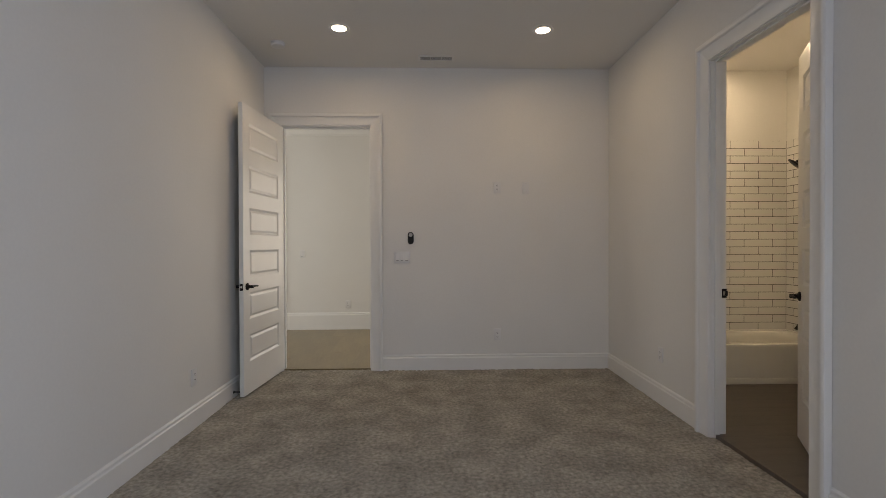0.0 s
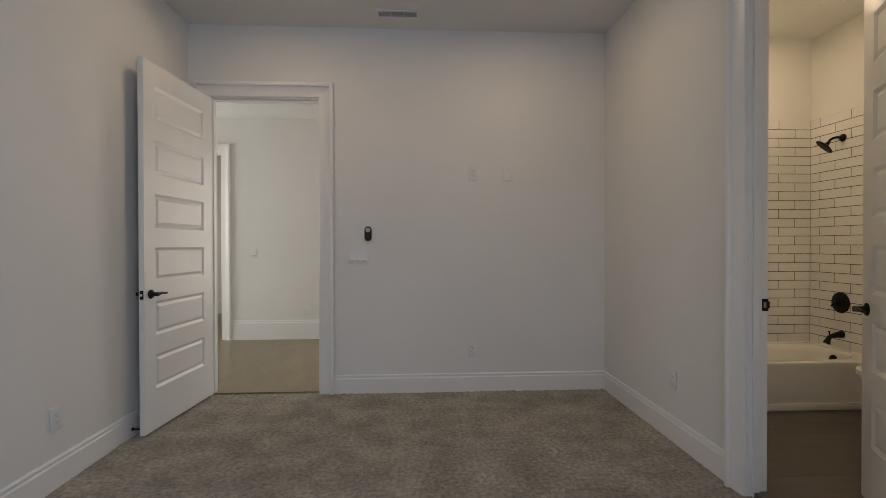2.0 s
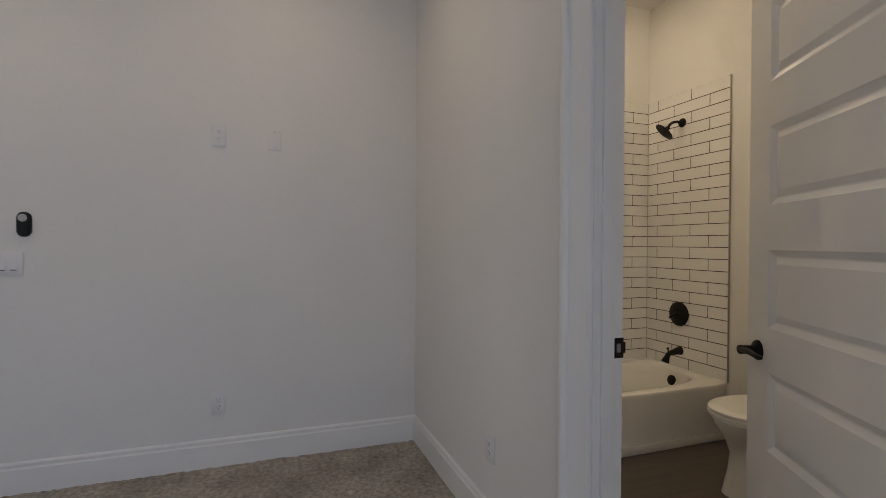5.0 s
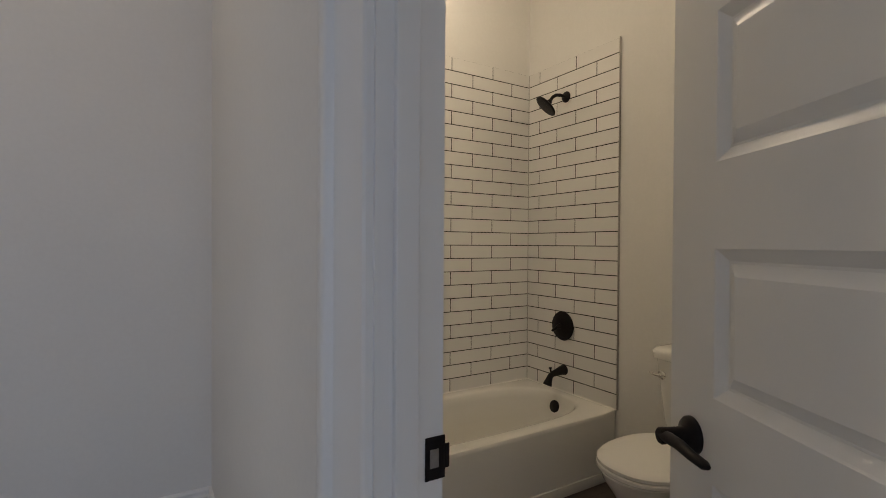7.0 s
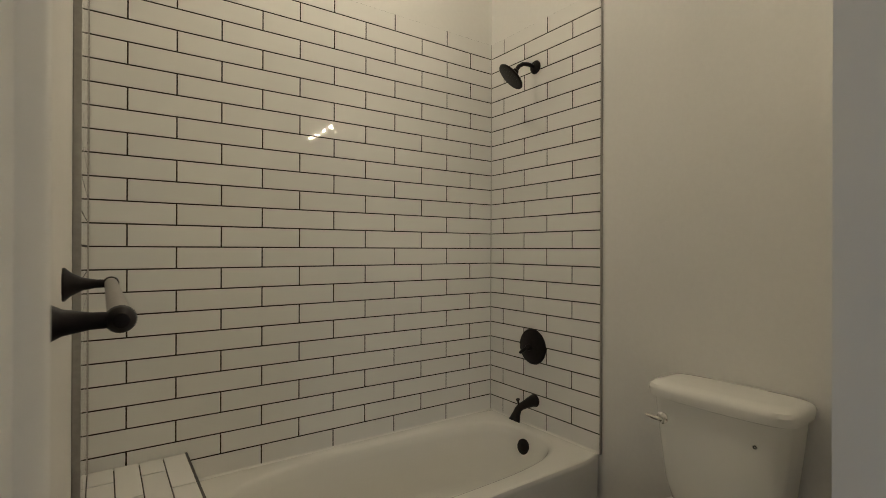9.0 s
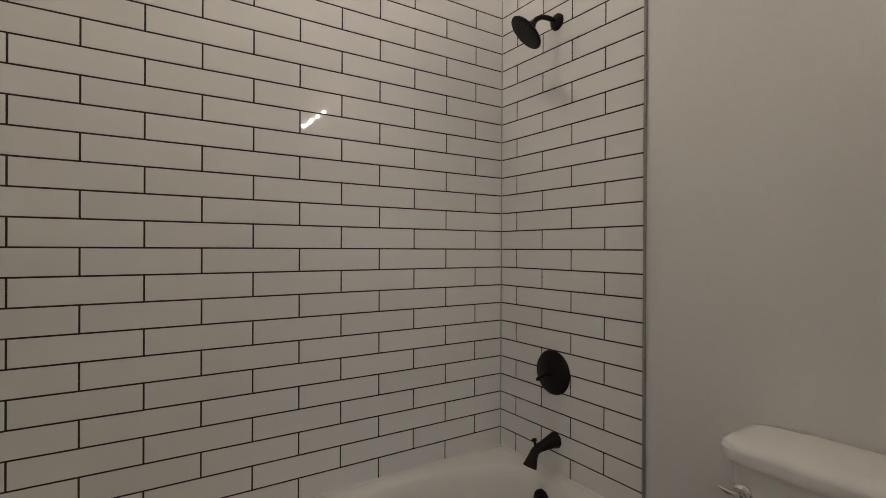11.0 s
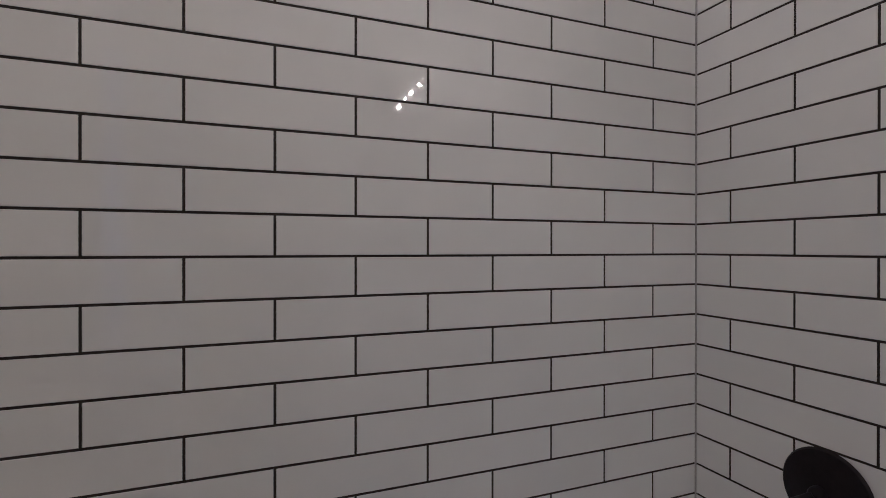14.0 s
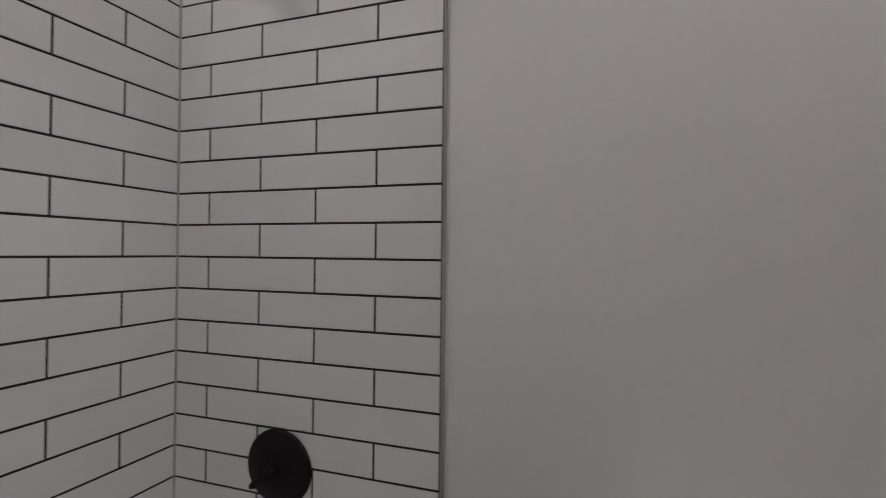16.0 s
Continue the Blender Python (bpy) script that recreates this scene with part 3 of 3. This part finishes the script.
def vanity():
    root = thing("vanity_cabinet", "white painted bathroom vanity cabinet", "cabinet")
    x0, y0, y1 = 3.215, 2.02, 3.245
    part("body", boxes((x0, XE - 0.002, y0, y1, BATHFLOOR + 0.09, 0.860), (x0 + 0.06, XE - 0.002, y0 + 0.01, y1 - 0.01, BATHFLOOR, BATHFLOOR + 0.088)), CABINET, root, smooth=False)
    for k in range(3):
        a = y0 + 0.015 + k * 0.40
        d = part("cabinet_door", boxes((x0 - 0.02, x0 - 0.001, a, a + 0.385, 0.14, 0.825), bevel=0.003), CABINET, root)
        part("pull", sweep([(x0 - 0.021, a + 0.34, 0.60), (x0 - 0.045, a + 0.34, 0.605), (x0 - 0.045, a + 0.34, 0.695), (x0 - 0.021, a + 0.34, 0.70)], [0.005] * 4, 8), BRONZE, d)
    top = thing("countertop", "white stone countertop with rounded corner", "countertop")
    part("slab", boxes((3.195, XE - 0.002, 2.0, 3.255, 0.862, 0.897), bevel=0.012), STONE, top)
    part("backsplash", boxes((XE - 0.024, XE - 0.003, 2.0, 3.255, 0.897, 0.99), bevel=0.003), STONE, top)


vanity()


def vanity_light():
    root = thing("vanity_light", "bronze four-bulb vanity light, switched on", "wall lamp")
    z = 2.20
    part("backplate", boxes((XE - 0.024, XE - 0.002, 2.44, 3.11, z - 0.055, z + 0.055), bevel=0.006), BRONZE, root)
    for k in range(4):
        y = 2.535 + k * 0.16
        a = part("arm", sweep([(XE - 0.02, y, z), (XE - 0.08, y, z), (XE - 0.125, y, z - 0.002), (XE - 0.14, y, z + 0.012)], [0.008] * 4, 12), BRONZE, root)
        part("socket", lathe([(0.0, 0.0), (0.022, 0.0), (0.024, 0.03), (0.02, 0.034), (0.0, 0.034)], pose(XE - 0.14, y, z + 0.006)), BRONZE, a)
        part("bulb", lathe([(0.0, 0.0), (0.006, 0.001), (0.008, 0.008), (0.0115, 0.016), (0.0125, 0.022), (0.0115, 0.028), (0.007, 0.033), (0.0, 0.034)], pose(XE - 0.14, y, z + 0.036), 20), BULBGLOW, a, "lit frosted bulb")


vanity_light()

# ---- electrical and small wall things ----


PROUD = Matrix.Translation((0, -0.003, 0))


def plate_shape(parent, w, h):
    part("cover", boxes((-w / 2, w / 2, -0.0055, 0.003, -h / 2, h / 2), bevel=0.0010), PLASTIC, parent)


def outlet(m, label, group="wall outlets"):
    root = thing("outlet", label, "outlet", m @ PROUD, group)
    plate_shape(root, 0.072, 0.117)
    for z in (-0.0195, 0.0195):
        f = part("receptacle", skin(bmesh.new(), [[Vector((p.x, yy, p.y + z)) for p in superring(0, 0, 0, 0.0165, 0.0145, 3.0, 20)] for yy in (-0.005, -0.0072)]), PLASTIC, root)
        part("slots", boxes((-0.0078, -0.0058, -0.0078, -0.0070, z - 0.002, z + 0.0065), (0.0052, 0.0076, -0.0078, -0.0070, z - 0.001, z + 0.0065), (-0.0022, 0.0022, -0.0078, -0.0070, z - 0.0100, z - 0.006)), SLOT, f, smooth=False)
    part("screw", lathe([(0.0, 0.0), (0.003, 0.0), (0.0025, 0.001), (0.0, 0.0012)], pose(0, -0.0055, 0, 90), 10), PLASTIC, root)
    return root


outlet(pose(0.683, YF, 0.352), "white duplex wall outlet above the baseboard")
outlet(pose(0.684, YF, 1.845), "white duplex wall outlet high on the wall for a television")
outlet(pose(XR, 3.797, 0.388, 0, 0, -90), "white duplex wall outlet above the baseboard")
outlet(pose(XL, 3.425, 0.352, 0, 0, 90), "white duplex wall outlet above the baseboard")
outlet(pose(-1.215, YH, 0.385), "white duplex wall outlet on the hall wall")


def blank_plate():
    root = thing("blank_plate", "white blank wall plate with two screws", "wall plate", pose(0.978, YF, 1.842) @ PROUD)
    plate_shape(root, 0.070, 0.115)
    for z in (-0.042, 0.042):
        part("screw", lathe([(0.0, 0.0), (0.0036, 0.0), (0.0030, 0.0012), (0.0, 0.0015)], pose(0, -0.0055, z, 90), 12), CHROME, root, "bright screw head")


blank_plate()


def switches(name, label, m, count):
    root = thing(name, label, "light switch", m @ PROUD)
    w = 0.072 + 0.046 * (count - 1)
    plate_shape(root, w, 0.117)
    for k in range(count):
        x = (k - (count - 1) / 2) * 0.046
        bm = bmesh.new()
        skin(bm, [[Vector((x + sx * 0.0155, y, z)) for sx, y, z in ((-1, -0.0056, -0.033), (1, -0.0056, -0.033), (1, -0.0056, 0.033), (-1, -0.0056, 0.033))], [Vector((x + sx * 0.015, y, z)) for sx, y, z in ((-1, -0.0105, -0.0315), (1, -0.0105, -0.0315), (1, -0.0065, 0.0315), (-1, -0.0065, 0.0315))]])
        part("rocker", bm, PLASTIC, root, smooth=False)
        part("rocker_gap", boxes((x - 0.0135, x + 0.0135, -0.0112, -0.0098, -0.0330, -0.0290)), SLOT, root, smooth=False)


switches("light_switch", "white three-gang rocker switch plate beside the door", pose(-0.281, YF, 1.139), 3)
switches("light_switch", "white single rocker switch on the hall wall", pose(-1.885, YH, 1.135), 1)


def remote():
    root = thing("fan_remote", "black oval fan remote in its wall holder", "remote control", pose(-0.193, YF, 1.334))
    cap = lambda y, w, h: [Vector((p.x, y, p.z)) for p in ([Vector((w * math.cos(a), 0, h - w + w * math.sin(a))) for a in (math.pi * i / 16 for i in range(17))] + [Vector((-w * math.cos(a), 0, -(h - w) - w * math.sin(a))) for a in (math.pi * i / 16 for i in range(17))])]
    part("holder", skin(bmesh.new(), [cap(0.0, 0.030, 0.062), cap(-0.012, 0.030, 0.062), cap(-0.016, 0.027, 0.059)]), BLACKPL, root)
    part("handset", skin(bmesh.new(), [cap(-0.016, 0.0245, 0.0565), cap(-0.023, 0.0240, 0.056), cap(-0.026, 0.021, 0.053)]), BLACKPL, root)
    part("button_pad", lathe([(0.0, 0.0), (0.0195, 0.0), (0.0185, 0.0025), (0.0, 0.003)], pose(0, -0.0255, 0.032, 90), 28), BUTTON, root, "round grey button pad")


remote()


def door_stop():
    root = thing("door_stop", "dark bronze door stop on the baseboard", "door stop", pose(XL + 0.016, 4.075, 0.048, 0, 90, 0))
    part("rod", lathe([(0.0, 0.0), (0.012, 0.0), (0.012, 0.003), (0.0045, 0.008), (0.0045, 0.045), (0.0, 0.045)], Matrix(), 16), BRONZE, root)
    part("tip", lathe([(0.0, 0.0), (0.0085, 0.0), (0.0095, 0.006), (0.0085, 0.013), (0.0, 0.014)], pose(0, 0, 0.045), 16), BLACKPL, root)


door_stop()


def strike(label, m):
    root = thing("strike_plate", label, "strike plate", m)
    part("plate", boxes((-0.015, 0.017, -0.0025, 0.0, -0.030, 0.030), bevel=0.001), BRONZE, root)
    part("lip", boxes((0.0165, 0.024, -0.0026, 0.0002, -0.017, 0.017), bevel=0.001), BRONZE, root)
    part("latch_hole", boxes((-0.008, 0.006, -0.0032, -0.0022, -0.013, 0.013), bevel=0.0004), NICKEL, root, "bright latch opening")


strike("dark bronze strike plate on the bathroom door jamb", pose(1.916, D2B, 0.944))
strike("dark bronze strike plate on the bedroom door jamb", pose(D1B, YF + 0.045, 0.925, 0, 0, -90))


def downlight(x, y, lit, group):
    root = thing("recessed_downlight", "round white recessed ceiling light, switched on", "ceiling light", pose(x, y, CEIL), group)
    part("trim_ring", lathe([(0.056, -0.001), (0.059, -0.006), (0.083, -0.005), (0.088, 0.0), (0.056, 0.0)], Matrix(), 40), PLASTIC, root)
    part("lens", lathe([(0.0, -0.0025), (0.056, -0.0025), (0.056, -0.0005), (0.0, -0.0005)], Matrix(), 40), lit, root, "glowing warm lens")


for x in (-0.742, 0.943):
    downlight(x, 4.03, LAMPGLOW, "bedroom downlights")
downlight(2.78, 4.59, SHOWERGLOW, "bathroom downlights")


def smoke_detector():
    root = thing("smoke_detector", "round white smoke detector on the ceiling", "smoke detector", pose(-1.335, 4.34, CEIL))
    part("base", lathe([(0.0, 0.0), (0.066, 0.0), (0.066, -0.008), (0.0, -0.008)]), PLASTIC, root)
    part("cover", lathe([(0.060, -0.008), (0.061, -0.026), (0.054, -0.034), (0.030, -0.038), (0.0, -0.038)]), PLASTIC, root)


smoke_detector()


def vent():
    root = thing("ceiling_vent", "white louvred ceiling air register", "air vent", pose(0.065, 4.655, CEIL))
    w, h = 0.17, 0.062
    part("frame", boxes((-w, w, -h, -h + 0.02, -0.007, 0.0), (-w, w, h - 0.02, h, -0.007, 0.0), (-w, -w + 0.02, -h + 0.02, h - 0.02, -0.007, 0.0), (w - 0.02, w, -h + 0.02, h - 0.02, -0.007, 0.0), (-0.055, -0.048, -h + 0.02, h - 0.02, -0.006, 0.0), (0.048, 0.055, -h + 0.02, h - 0.02, -0.006, 0.0)), PLASTIC, root, smooth=False)
    part("backing", boxes((-w + 0.02, w - 0.02, -h + 0.02, h - 0.02, -0.0012, -0.0002)), BUTTON, root, smooth=False)
    for k in range(6):
        y = -h + 0.027 + k * 0.0148
        bm = bmesh.new()
        box(bm, -w + 0.02, w - 0.02, -0.006, 0.006, -0.0006, 0.0006)
        bmesh.ops.transform(bm, matrix=pose(0, y, -0.0035, 22), verts=bm.verts)
        part("slat", bm, PLASTIC, root, smooth=False)


vent()

# ---- pieces: floor planks and wall tiles ----
PIECES = {}


def plank_mesh(key, lx, ly, th, material):
    if key not in PIECES:
        c = 0.0005
        bm = bmesh.new()
        skin(bm, [[Vector((sx * (lx / 2 - i), sy * (ly / 2 - i), z)) for sx, sy in ((-1, -1), (1, -1), (1, 1), (-1, 1))] for z, i in ((-th, 0), (-c * 0.7, 0), (0, c))])
        PIECES[key] = mesh_of("plank", bm, material)
    return PIECES[key]


def planks(floor, x0, x1, y0, y1, z, width, length, along_x, material):
    rng = random.Random(7)
    u0, u1, v0, v1 = (x0, x1, y0, y1) if along_x else (y0, y1, x0, x1)
    v = v0
    while v < v1 - 0.01:
        w = min(width, v1 - v)
        u = u0 - rng.random() * length
        while u < u1:
            a, b = max(u, u0), min(u + length, u1)
            if b - a > 0.02:
                lx, ly = (b - a, w) if along_x else (w, b - a)
                ob = new("plank", plank_mesh((material.name, round(lx, 3), round(ly, 3)), lx - 0.0005, ly - 0.0005, 0.010, material))
                ob.location = ((a + b) / 2, v + w / 2, z) if along_x else (v + w / 2, (a + b) / 2, z)
                ob.parent = floor
            u += length
        v += width


bath_floor = structure("floor_bath", boxes((XR + 0.035, XE, 1.3, YB, -0.012, BATHFLOOR - 0.010)), GROUT, "dark brown plank bathroom floor", "floor")
planks(bath_floor, XR + 0.04, XE, 1.3, 4.226, BATHFLOOR, 0.178, 1.22, True, BATHPLANK)
structure("threshold", boxes((XR + 0.028, XR + 0.045, D2A, D2B, -0.01, BATHFLOOR + 0.001), bevel=0.002), BATHPLANK, "dark floor edge strip at the bathroom door", "threshold")
structure("threshold", boxes((D1A, D1B, YF + 0.026, YF + 0.042, -0.01, HALLFLOOR + 0.001), bevel=0.002), HALLPLANK, "pale oak floor edge strip at the bedroom door", "threshold")
hall_floor = structure("floor_hall", boxes((-4.6, 2.2, YF + 0.035, 11.0, -0.012, HALLFLOOR - 0.010)), GROUT, "pale oak plank hall floor", "floor")
planks(hall_floor, -4.6, 2.2, YF + 0.035, YH + 0.0, HALLFLOOR, 0.18, 1.22, False, HALLPLANK)
planks(hall_floor, FX0, FX1, YH, YH + T, HALLFLOOR, 0.18, 1.22, False, HALLPLANK)
planks(hall_floor, -3.30, -0.9, YH + T, 11.0, HALLFLOOR, 0.18, 1.22, False, HALLPLANK)

GAP, TH = 0.0048, 0.0085
rng_tile = random.Random(11)


def tile_mesh(w, h):
    key = ("tile", round(w, 3), round(h, 3))
    if key not in PIECES:
        c = 0.0011
        bm = bmesh.new()
        skin(bm, [[Vector((sx * (w / 2 - i), y, sz * (h / 2 - i))) for sx, sz in ((-1, -1), (1, -1), (1, 1), (-1, 1))] for y, i in ((TH, 0), (c, 0), (0.0003, 0.0004), (0, c))], cap0=False)
        me = mesh_of("tile", bm, TILE)
        PIECES[key] = me
    return PIECES[key]


def tile_at(parent, place, turn, w, h):
    """One tile whose face centre is at place; turn is its heading in degrees (0 faces -y)."""
    ob = new("tile", tile_mesh(w, h))
    ob.matrix_world = pose(*place, rng_tile.gauss(0, 0.035), 0, turn + rng_tile.gauss(0, 0.035))
    ob.parent = parent


def course_tiles(parent, place, turn, start, end, joint, step, parity):
    """Running bond from start to end; joint is the first half-step joint after start."""
    for c in range(-14, 11):
        z0, z1 = ZJ - PZ * (c + 1), ZJ - PZ * c
        cuts = [start] + [joint + step * k for k in range(40) if (k + c) % 2 == parity and start + 0.02 < joint + step * k < end - 0.02] + [end]
        for a, b in zip(cuts, cuts[1:]):
            x, y = place((a + b) / 2)
            tile_at(parent, (x, y, (z0 + z1) / 2), turn, b - a - GAP, PZ - GAP)


G = 0.0013
ztop, zbot = ZJ + 14 * PZ - 0.002, RIM - 0.004
back = structure("wall_tile_back", boxes((TX0, TX1, YF + G, YB, zbot, ztop)), GROUT, "white glazed running bond tile with dark grout", "tile wall")
course_tiles(back, lambda d: (TX1 - d, YF), 0, 0.0, TX1 - TX0, TX1 - 3.5415, 0.1494, 1)
side = structure("wall_tile_shower", boxes((TX1 + G, XE, TY0 + 0.002, YB, zbot, ztop)), GROUT, "white glazed running bond tile with dark grout", "tile wall")
course_tiles(side, lambda d: (TX1, YF - d), -90, 0.0, YF - TY0, YF - 4.822, 0.150, 0)
end = structure("wall_tile_end", boxes((XB, TX0 - G, TY0 + 0.002, YB, zbot, ztop)), GROUT, "white glazed running bond tile with dark grout", "tile wall")
course_tiles(end, lambda d: (TX0, YF - d), 90, 0.0, YF - TY0, YF - 4.822, 0.150, 0)
for x0, x1 in ((XE - 0.0125, XE - 0.0005), (XB + 0.0005, TX0 + 0.002)):
    structure("tile_edge_strip", boxes((x0, x1, TY0 - 0.0048, TY0, RIM - 0.002, ztop + 0.004), bevel=0.0012), EDGE, "thin grey metal tile edge strip", "trim")
bead = [(0.0, 0.0), (0.006, 0.0), (0.004, 0.003), (0.001, 0.006), (0.0, 0.007)]
structure("tub_caulk", extrude(bead, lambda u, v, w: Vector((2.236 + w, YF - 0.0004 - u, RIM - 0.001 + v)), TX1 - 2.237), ENAMEL, "white caulk bead between tub and tile", "caulk")
structure("tub_caulk", extrude(bead, lambda u, v, w: Vector((TX1 - 0.0004 - u, TY0 + w, RIM - 0.001 + v)), YF - 0.007 - TY0), ENAMEL, "white caulk bead between tub and tile", "caulk")
for x0, x1 in ((TX1 - 0.0022, TX1 + 0.001), (TX0 - 0.001, TX0 + 0.0022)):
    structure("corner_caulk", boxes((x0, x1, YF - 0.0022, YF + 0.001, RIM, ztop)), CAULK, "thin caulk line in the tile corner", "caulk")
# ledge top and side tiles
for k in range(4):
    x = TX0 + 0.036 + k * 0.0722
    for a, b in (((TY0 + 0.004, 4.36), (4.36, 4.655), (4.655, 4.919)) if k % 2 else ((TY0 + 0.004, 4.51), (4.51, 4.80), (4.80, 4.919))):
        ob = new("tile", tile_mesh(b - a - GAP, 0.069))
        ob.matrix_world = Matrix.Translation((x, (a + b) / 2, 0.488)) @ pose(0, 0, 0, 0, 0, 90) @ pose(0, 0, 0, -90)
        ob.parent = ledge
for a, b in ((TY0 + 0.004, 4.40), (4.40, 4.66), (4.66, 4.919)):
    ob = new("tile", tile_mesh(b - a - GAP, 0.090))
    ob.matrix_world = pose(2.2335, (a + b) / 2, 0.424, 0, 0, 90)
    ob.parent = ledge
